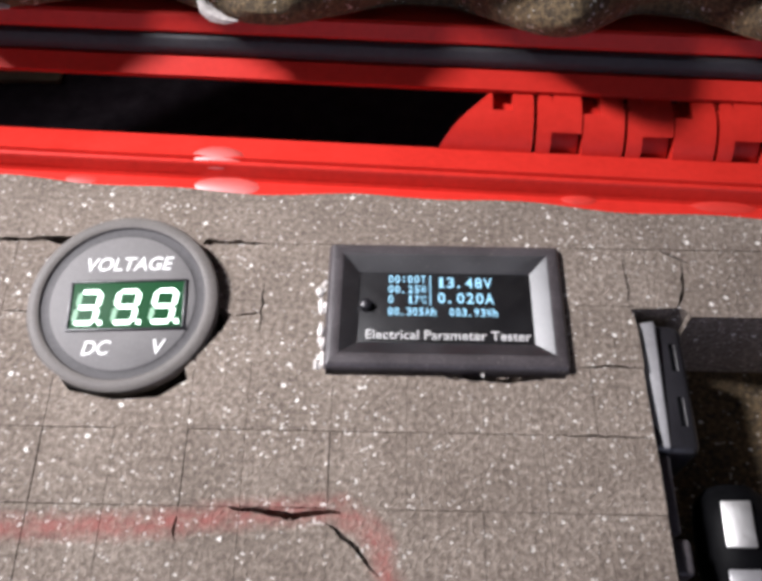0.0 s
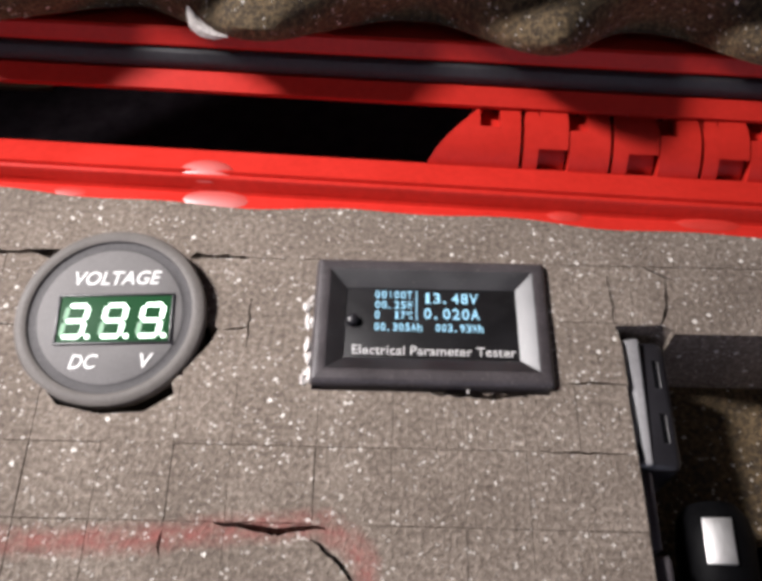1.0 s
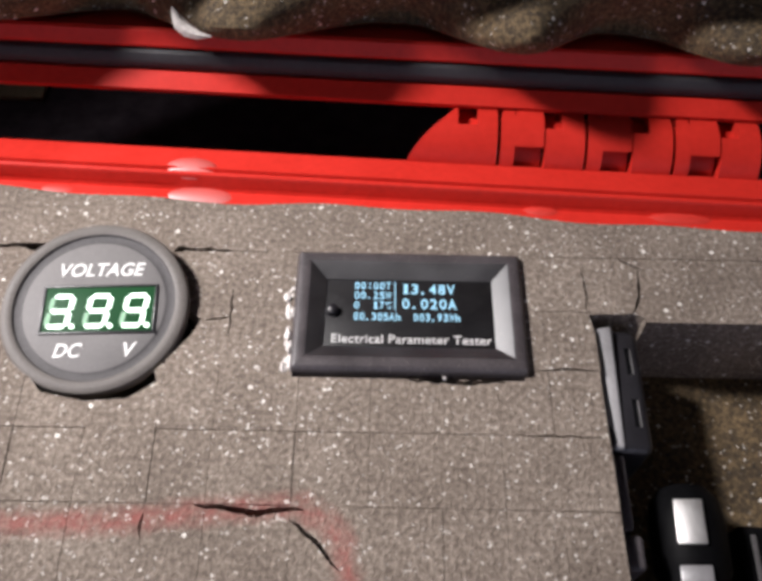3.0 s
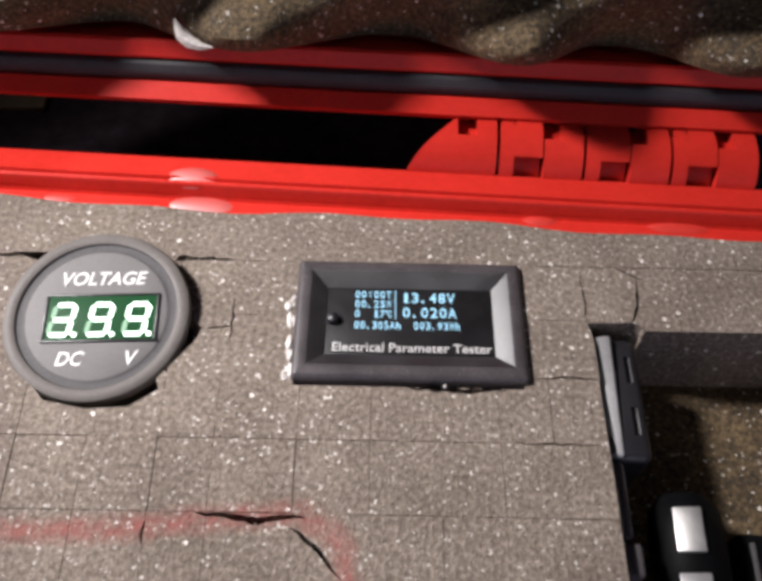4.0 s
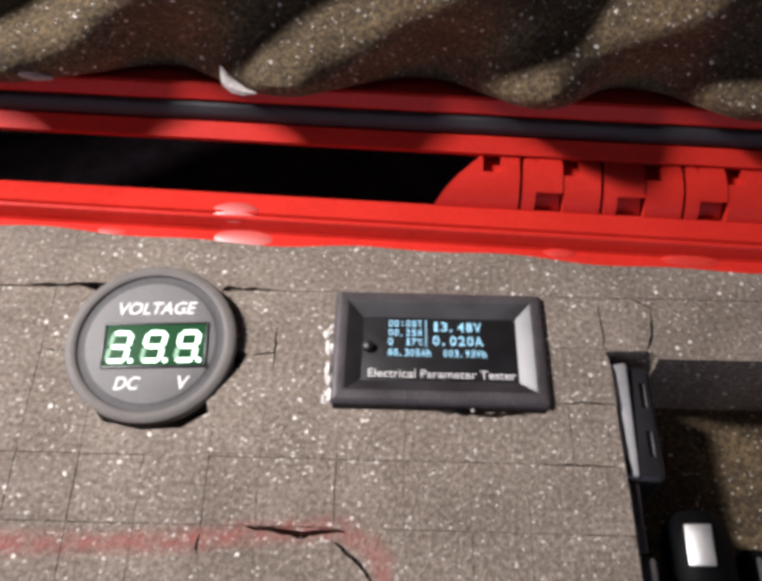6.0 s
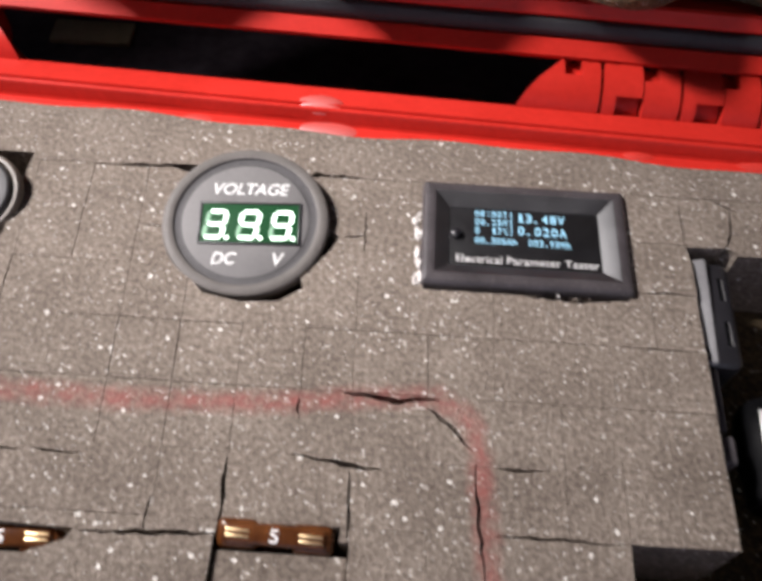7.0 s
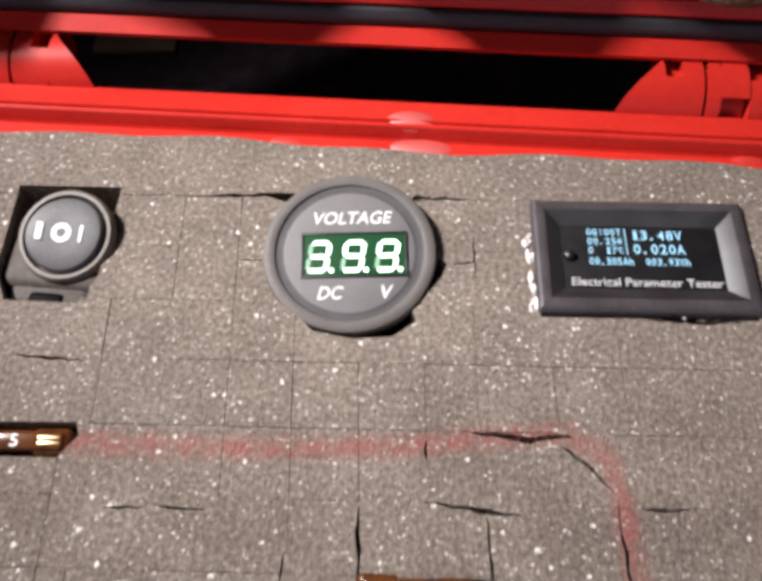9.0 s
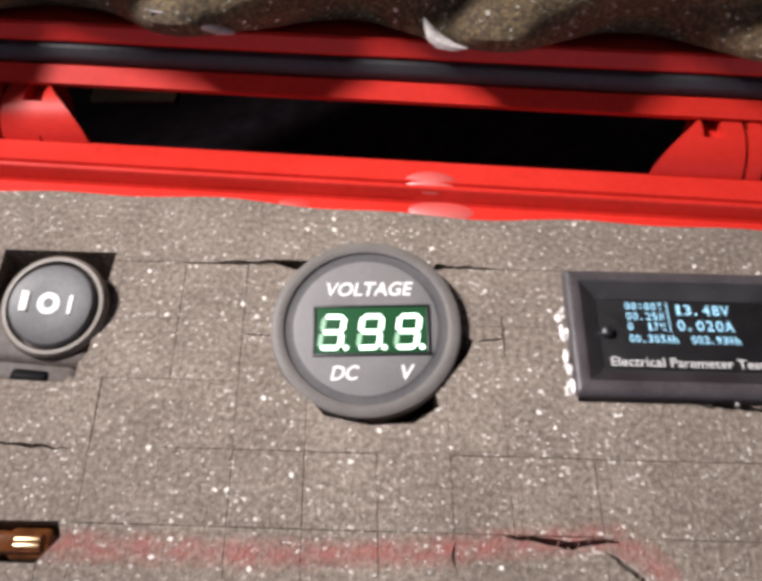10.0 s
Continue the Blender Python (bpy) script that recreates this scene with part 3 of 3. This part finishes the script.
rocker = part("rocker", rocker_cap(), ROCKER, switch)
part("marking", box(-6.2, -4.6, -2.1, 2.1, 3.10, 3.50, 0.05), WHITE, rocker, "white double bar mark")
part("marking", moved(lathe([(1.15, 2.9), (1.15, 3.14), (2.3, 3.14), (2.3, 2.9)], 32), Matrix.Translation((-0.4, 0, 0))), WHITE, rocker, "white circle mark")
part("marking", box(3.9, 4.7, -2.0, 2.0, 3.00, 3.40, 0.05), WHITE, rocker, "white bar mark")
SWITCH_TILT = math.tan(radians(13))


def levelled(bm):
    """Keeps the switch's lower housing level with the foam while its face leans."""
    for v in bm.verts:
        v.co.z -= v.co.y * SWITCH_TILT
    return bm


part("latch", levelled(box(-6.4, 2.2, -16.4, -13.2, -8.0, -2.7, 1.3, 3)), PLUG_BLACK, switch, "black side latch")
part("collar", levelled(box(-14.2, 10.6, -13.0, 9.0, -18, -1.8, 3.2, 4)), SKIRT_GREY, switch, "dull purple-grey collar")
part("skirt", levelled(box(-11.8, 7.8, -17.2, 3.0, -18, -3.2, 2.4, 4)), SKIRT_GREY, switch, "dull purple-grey housing")

# ---------- blade fuses ----------
def blade_fuse(m):
    fuse = thing("blade_fuse", m, "amber blade fuse standing in a foam slot", "fuse", "blade fuses in the foam")
    body = part("fuse_body", join(box(-11.3, -3.0, -3.0, 2.8, -12, -0.6, 1.5, 3), box(3.0, 11.3, -3.0, 2.8, -12, -0.6, 1.5, 3), box(-3.4, 3.4, -1.9, 2.2, -12, -0.5, 0.5), box(-10.0, 10.0, -2.0, 2.0, -2.2, 0, 0.9, 3)), AMBER, fuse, "translucent amber plastic")
    for x in (-7.0, 7.0):
        part("test_point", join(box(x - 2.3, x + 2.3, 0.2, 0.85, -0.3, 0.22, 0.2), box(x - 2.3, x + 2.3, -0.85, -0.2, -0.3, 0.22, 0.2)), PALE_GOLD, body, "bare metal test point")
        part("blade", box(x - 2.6, x + 2.6, -0.35, 0.35, -22, -8, 0.1), TIN, fuse, "tin-plated blade")
    part("rating", moved(lettering("5", 1.7, 2.6, 0.06, 0.0, 0.2), Matrix.Translation((0.0, 0.0, 0.06))), WHITE, body, "white printed figure")
    return fuse


blade_fuse(at_mm(-25.8, -86.9, FT + 0.6, 18, 0, -2))
blade_fuse(at_mm(-78.0, -89.4, FT - 2.0, 10, 0, 2))
blade_fuse(at_mm(-107.0, -59.6, FT - 0.5, 10, 0, 1))

# ---------- things in the open pocket ----------
usb = thing("usb_socket", at_mm(68.3, -29.0, FT - 2.2, 0, 3, -1), "black dual-slot socket standing against the pocket's foam wall", "socket")
sock = part("socket_body", box(-5.0, 4.4, -14, 14, -23, 0, 1.8, 3), SOCKET, usb)
for y in (6.2, -5.6):
    part("slot", box(1.0, 1.9, y - 3.1, y + 3.1, -0.5, 0.03, 0.02), PLUG_BLACK, sock, "narrow dark slot")
    part("slot_lip", box(2.15, 2.35, y - 3.0, y + 2.8, -0.5, 0.08, 0.03), TIN, sock, "thin metal edge")
part("lower_housing", box(-4.9, -1.7, -29.4, -14.2, -20, -0.6, 0.9), GREY_TRIM, usb, "dull grey plastic housing edge")
part("end_block", box(-4.4, -0.2, -36.5, -29.8, -20, -0.9, 1.1, 3), GREY_TRIM, usb, "dull grey plastic end block")
# lighter grey facet, added where the socket body's own edge is lit
edge_facet = box(-5.4, -1.6, -13.6, 13.6, -16, 1.9, 0.7, 3)
for v in edge_facet.verts:
    if v.co.z > -4:
        v.co.z -= 0.42 * (-1.6 - v.co.x) + 0.05 * (13.6 - v.co.y)
part("lit_facet", edge_facet, GLOSS_GREY, usb, "lighter glossy grey facet for the socket's lit edge")

plug = thing("power_plug", at_mm(79.6, -55.0, 106.5, 0, -14, -3), "black round plug with a silver collar lying in the pocket", "plug")
part("plug_body", moved(lathe([(0, -16), (5.5, -16), (6.4, -15), (6.6, -9), (7.2, -8), (7.4, 1), (6.9, 5.5), (5, 8.2), (2, 9.2), (0, 9.4)], 40), pose(0, 0, 0, -90)), PLUG_BLACK, plug)
part("collar_plate", moved(box(-2.7, 2.7, -4.6, 4.2, 6.95, 7.7, 0.35), Matrix()), TIN, plug, "silver metal plate")
part("collar_plate", moved(box(-2.9, 2.9, -11.5, -8.2, 6.2, 7.1, 0.35), Matrix()), GLOSS_GREY, plug, "dull grey plate")
part("cable", tube([(0, -16, 0), (0.5, -26, -1), (2, -40, -3), (3, -60, -4)], 3.2), PLUG_BLACK, plug, "black cable")

jack = thing("square_jack", at_mm(96.5, -58.5, 104, 0, 0, -3), "small black square jack with grey edge in the pocket", "jack")
part("jack_body", box(-6, 7, -8, 6, -10, 0, 0.9), PLUG_BLACK, jack)
part("edge_strip", box(-3.6, -2.6, -6, 4, -0.4, 0.35, 0.15), GROOVE_GREY, jack, "grey strip")

stick = tagged(part("wooden_strip", box(-178, -139, 104, 119, 0, 3, 0.8), WOOD), "dull brown wooden strip lying behind the case", "wood strip")
stick.matrix_world = at_mm(0, 72, 0)

# ---------- foam in the base, cut into cubes ----------
def clip(poly, a, b, keep_left):
    """The part of a convex polygon on one side of the line from a to b."""
    out = []
    for i, p in enumerate(poly):
        q = poly[(i + 1) % len(poly)]
        sp = (b[0] - a[0]) * (p[1] - a[1]) - (b[1] - a[1]) * (p[0] - a[0])
        sq = (b[0] - a[0]) * (q[1] - a[1]) - (b[1] - a[1]) * (q[0] - a[0])
        if not keep_left:
            sp, sq = -sp, -sq
        if sp >= 0:
            out.append(p)
        if (sp > 0 > sq) or (sp < 0 < sq):
            k = sp / (sp - sq)
            out.append((p[0] + k * (q[0] - p[0]), p[1] + k * (q[1] - p[1])))
    return out


def size2(poly):
    return abs(sum(p[0] * q[1] - q[0] * p[1] for p, q in zip(poly, poly[1:] + poly[:1]))) / 2


def minus(polys, hole):
    """Convex polygons less one convex, anticlockwise hole."""
    out = []
    for poly in polys:
        inner = poly
        for i, a in enumerate(hole):
            inner = clip(inner, a, hole[(i + 1) % len(hole)], True)
            if len(inner) < 3:
                break
        if len(inner) < 3 or size2(inner) < 0.02:
            out.append(poly)
            continue
        rest = poly
        for i, a in enumerate(hole):
            b = hole[(i + 1) % len(hole)]
            away = clip(rest, a, b, False)
            if len(away) >= 3 and size2(away) > 0.01:
                out.append(away)
            rest = clip(rest, a, b, True)
    return out


def oval(cx, cy, rx, ry, n=18):
    return [(cx + rx * math.cos(2 * math.pi * i / n), cy + ry * math.sin(2 * math.pi * i / n)) for i in range(n)]


def rect(x0, x1, y0, y1):
    return [(x0, y0), (x1, y0), (x1, y1), (x0, y1)]


HOLES = [
    oval(-41.2, -14.6, 19.0, 18.8),
    [(-52, -20), (-53.2, -28.8), (-48.8, -33.6), (-40, -35.4), (-31.5, -34.7), (-26.2, -30.8), (-30, -20)],
    [(-30, -18), (-26.8, -29.2), (-22.7, -24.5), (-20.8, -19.5), (-18.6, -16.4), (-21.8, -14)],
    [(-74, 2.3), (-58, 0.8), (-50, -2), (-54, 3.2), (-60, 3.4)],
    [(-30, -2), (-26, 1.6), (-17, 2.6), (-27, 3.2)],
    rect(0.6, 47.8, -29.2, -1.2),
    [(-121.5, -19.5), (-117.6, -27.4), (-101.0, -28.0), (-97.8, -20.5), (-97.2, 4.2), (-121.9, 4.4)],
    rect(63.2, 112, -110, -14.6),
    [(62.4, -13), (63.6, -19), (75, -16.5), (74.2, -13.6), (72.4, -12.6)],
    rect(42.0, 66, -128, -84.0),
    rect(-37.4, -11.6, -97.6, -87.0),
    [(-37.2, -89.8), (-14.2, -90.2), (-13.8, -87.6), (-11.2, -86.0), (-11.4, -84.3), (-37.0, -84.4)],
    [(-90.0, -92.4), (-66.6, -92.6), (-65.0, -89.6), (-62.6, -88.6), (-62.8, -87.4), (-90.0, -86.8)],
    [(-120, -63.2), (-97.5, -63.2), (-94.0, -58.5), (-95, -55.6), (-120, -55.9)],
]


def crack(points, width, seed):
    """A ragged tear in the foam: short wedges of uneven width along a line."""
    rng_ = random.Random(seed)
    line = []
    for (x0, y0), (x1, y1) in zip(points, points[1:]):
        n = max(2, int(math.hypot(x1 - x0, y1 - y0) / 1.6))
        line += [(x0 + (x1 - x0) * i / n, y0 + (y1 - y0) * i / n) for i in range(n)]
    line.append(points[-1])
    m = len(line) - 1
    wide = [width * (0.18 + 0.82 * math.sin(math.pi * i / m)) * rng_.uniform(0.6, 1.25) for i in range(m + 1)]
    off = [(rng_.uniform(-0.25, 0.25), rng_.uniform(-0.25, 0.25)) for _ in line]
    pts = [(x + a, y + b) for (x, y), (a, b) in zip(line, off)]
    quads = []
    for i in range(m):
        (xa, ya), (xb, yb) = pts[i], pts[i + 1]
        d = math.hypot(xb - xa, yb - ya) or 1.0
        nx, ny = -(yb - ya) / d, (xb - xa) / d
        wa, wb = wide[i] / 2, wide[i + 1] / 2
        quads.append([(xa + nx * wa, ya + ny * wa), (xa - nx * wa, ya - ny * wa), (xb - nx * wb, yb - ny * wb), (xb + nx * wb, yb + ny * wb)])
    return quads


for seed, (points, width) in enumerate((
        ([(-15, -56.0), (-4, -57.2), (5, -56.3)], 1.5), ([(2.6, -58.2), (8, -62.8), (11.6, -67.2)], 1.1), ([(12.3, -70), (13.0, -80), (14.0, -94)], 0.9),
        ([(-24.2, -57.6), (-24.2, -61.9)], 0.7), ([(-25, -70.2), (-14, -71.6), (-6, -72.4)], 1.1), ([(-37.2, -71.5), (-36.5, -86)], 0.9),
        ([(-63, -88.0), (-50, -87.4), (-36, -86.8)], 1.1), ([(62.5, 1), (62.4, -13.5)], 0.6), ([(70.5, 1.9), (76.5, -1.4)], 0.8), ([(74.8, -0.6), (74.4, -7), (71.8, -13)], 0.9),
        ([(-112, -40.9), (-96, -41.9)], 0.7), ([(-86, -72.9), (-78, -72.5)], 0.6), ([(-76, -72.4), (-66, -72.6)], 0.7), ([(-18.5, -16.0), (-13.0, -15.0)], 0.6),
        ([(-75, 2.4), (-63, 2.6), (-54, 2.6)], 1.0), ([(-27, 2.5), (-15, 2.3)], 0.8), ([(50, -26.4), (62.6, -26.4)], 0.5), ([(17, -70.6), (26, -70.8)], 0.6),
        ([(44, -41.0), (62, -41.2)], 0.5), ([(16, -84.0), (41, -84.1)], 0.7), ([(-13.4, -8), (-13.3, -20)], 0.4), ([(-12.4, -73), (-11.9, -87)], 0.6), ([(-66.5, -15.6), (-60.5, -15.9)], 0.6), ([(-50.5, -80), (-50.9, -88.5)], 0.5), ([(24, -29.4), (35, -29.8), (44, -29.4)], 1.3))):
    HOLES += crack(points, width, seed)
XS = [-206, -193, -180, -166.5, -153, -139.5, -126, -112.3, -97.6, -92.1, -78.5, -64.9, -51.3, -37.7, -24.1, -13.2, 2.5, 16.7, 30.3, 42.0, 52.5, 63.0, 74.6, 88, 101, 114, 127]
YS = [2.0, -12.4, -26.6, -41.0, -55.8, -70.4, -84.2, -98, -112, -126, -140, -154, -168]
SLOPE = math.tan(radians(CASE_TURN))


def back_edge(x):
    """Wavy back edge of the foam along the case's rim."""
    return 16.6 + SLOPE * x + 0.7 * math.sin(x / 17.0) + 0.5 * math.sin(x / 6.3 + 1)


insert = thing("foam_insert", at_mm(-40, -70, 0), "dark grey pick-apart foam insert scored into cubes, with red marker line", "foam insert")
OFFSET = Vector((40, 70, 0))


def foam_piece(polys, top, depth, soft, whole, slack=0.03):
    """A column of foam: straight sides, slightly rounded top edges where it is whole."""
    bm = bmesh.new()
    for poly in polys:
        n = len(poly)
        cx, cy = sum(p[0] for p in poly) / n, sum(p[1] for p in poly) / n
        rings = [(depth, 0.0), (top - soft, 0.0), (top - soft * 0.3, soft * 0.35), (top, soft)] if whole else [(depth, 0.0), (top, 0.0)]
        loops = []
        for z, inset in rings:
            loop = []
            for x, y in poly:
                dx, dy = x - cx, y - cy
                gap = slack + inset if whole else 0.0
                sx, sy = (1 - gap / max(abs(dx), 1)), (1 - gap / max(abs(dy), 1))
                loop.append(bm.verts.new((cx + dx * sx + OFFSET.x, cy + dy * sy + OFFSET.y, z)))
            loops.append(loop)
        for a, b in zip(loops, loops[1:]):
            for i in range(n):
                bm.faces.new((a[i], a[(i + 1) % n], b[(i + 1) % n], b[i]))
        bm.faces.new(loops[-1])
    return bm


HOLES = [h if sum(p[0] * q[1] - q[0] * p[1] for p, q in zip(h, h[1:] + h[:1])) > 0 else h[::-1] for h in HOLES]
cut = [(h, min(p[0] for p in h), max(p[0] for p in h), min(p[1] for p in h), max(p[1] for p in h)) for h in HOLES]


def carve(poly):
    polys, hit = [poly], False
    lx, hx, ly, hy = min(p[0] for p in poly), max(p[0] for p in poly), min(p[1] for p in poly), max(p[1] for p in poly)
    for h, a, b, c, d in cut:
        if a < hx and b > lx and c < hy and d > ly:
            before = sum(size2(p) for p in polys)
            polys = minus(polys, h)
            hit = hit or abs(sum(size2(p) for p in polys) - before) > 0.05
    return polys, hit


def slant(x, y):
    """The score lines away from the pocket run slightly askew."""
    return x - 0.05 * max(0.0, min(1.0, (20 - x) / 60)) * (y + 56), y


rng = random.Random(4)
for x0, x1 in zip(XS, XS[1:]):
    for y1, y0 in zip(YS, YS[1:]):
        a, b, c, d = (rng.choice((0.0, 0.01, 0.03, 0.06)) for _ in range(4))
        poly = [slant(x0 + a, y0 + b), slant(x1 - c, y0 + b), slant(x1 - c, y1 - d), slant(x0 + a, y1 - d)]
        polys, hit = carve(poly)
        if not polys or sum(size2(p) for p in polys) < 3:
            continue
        top = FT + rng.uniform(-0.14, 0.10)
        part("foam_cube", foam_piece(polys, top, 60, rng.uniform(0.05, 0.24), not hit, 0.0), FOAM, insert, smooth=False)

# uncut border strip along the hinge side
strip = []
xs = [-206 + 3.7 * i for i in range(91)]
for a, b in zip(xs, xs[1:]):
    polys, _ = carve([(a, 2.15), (b, 2.15), (b, back_edge(b) - 1.2), (a, back_edge(a) - 1.2)])
    strip.append(foam_piece(polys, FT, 60, 0.3, False))
    lip = bmesh.new()
    pts = [(-1.2, 0), (-0.5, -0.25), (0.0, -1.0), (0.25, -3.0), (0.2, -12)]
    rows_ = [[lip.verts.new((x + OFFSET.x, back_edge(x) + o + OFFSET.y, FT + dz)) for o, dz in pts] for x in (a, b)]
    for i in range(len(pts) - 1):
        lip.faces.new((rows_[0][i], rows_[1][i], rows_[1][i + 1], rows_[0][i + 1]))
    strip.append(lip)
for x0, x1, y0, y1, top in ((-37.3, -11.7, -98, -89.4, FT - 1.4),):
    part("sunken_foam_cube", foam_piece([rect(x0, x1, y0, y1)], top, 60, 0.6, True, 0.0), FOAM, insert, smooth=False)
part("border_strip", join(*strip), FOAM, insert, smooth=False)

# floor of the cut pockets: brown foam whose dark colour also carries the recess shade
part("pocket_floor", moved(box(-206, 127, -200, 12, 40, 96, 0), Matrix.Translation(OFFSET)), LID_FOAM, insert, "brown foam floor of the cut pockets, darkened for the recess shade")
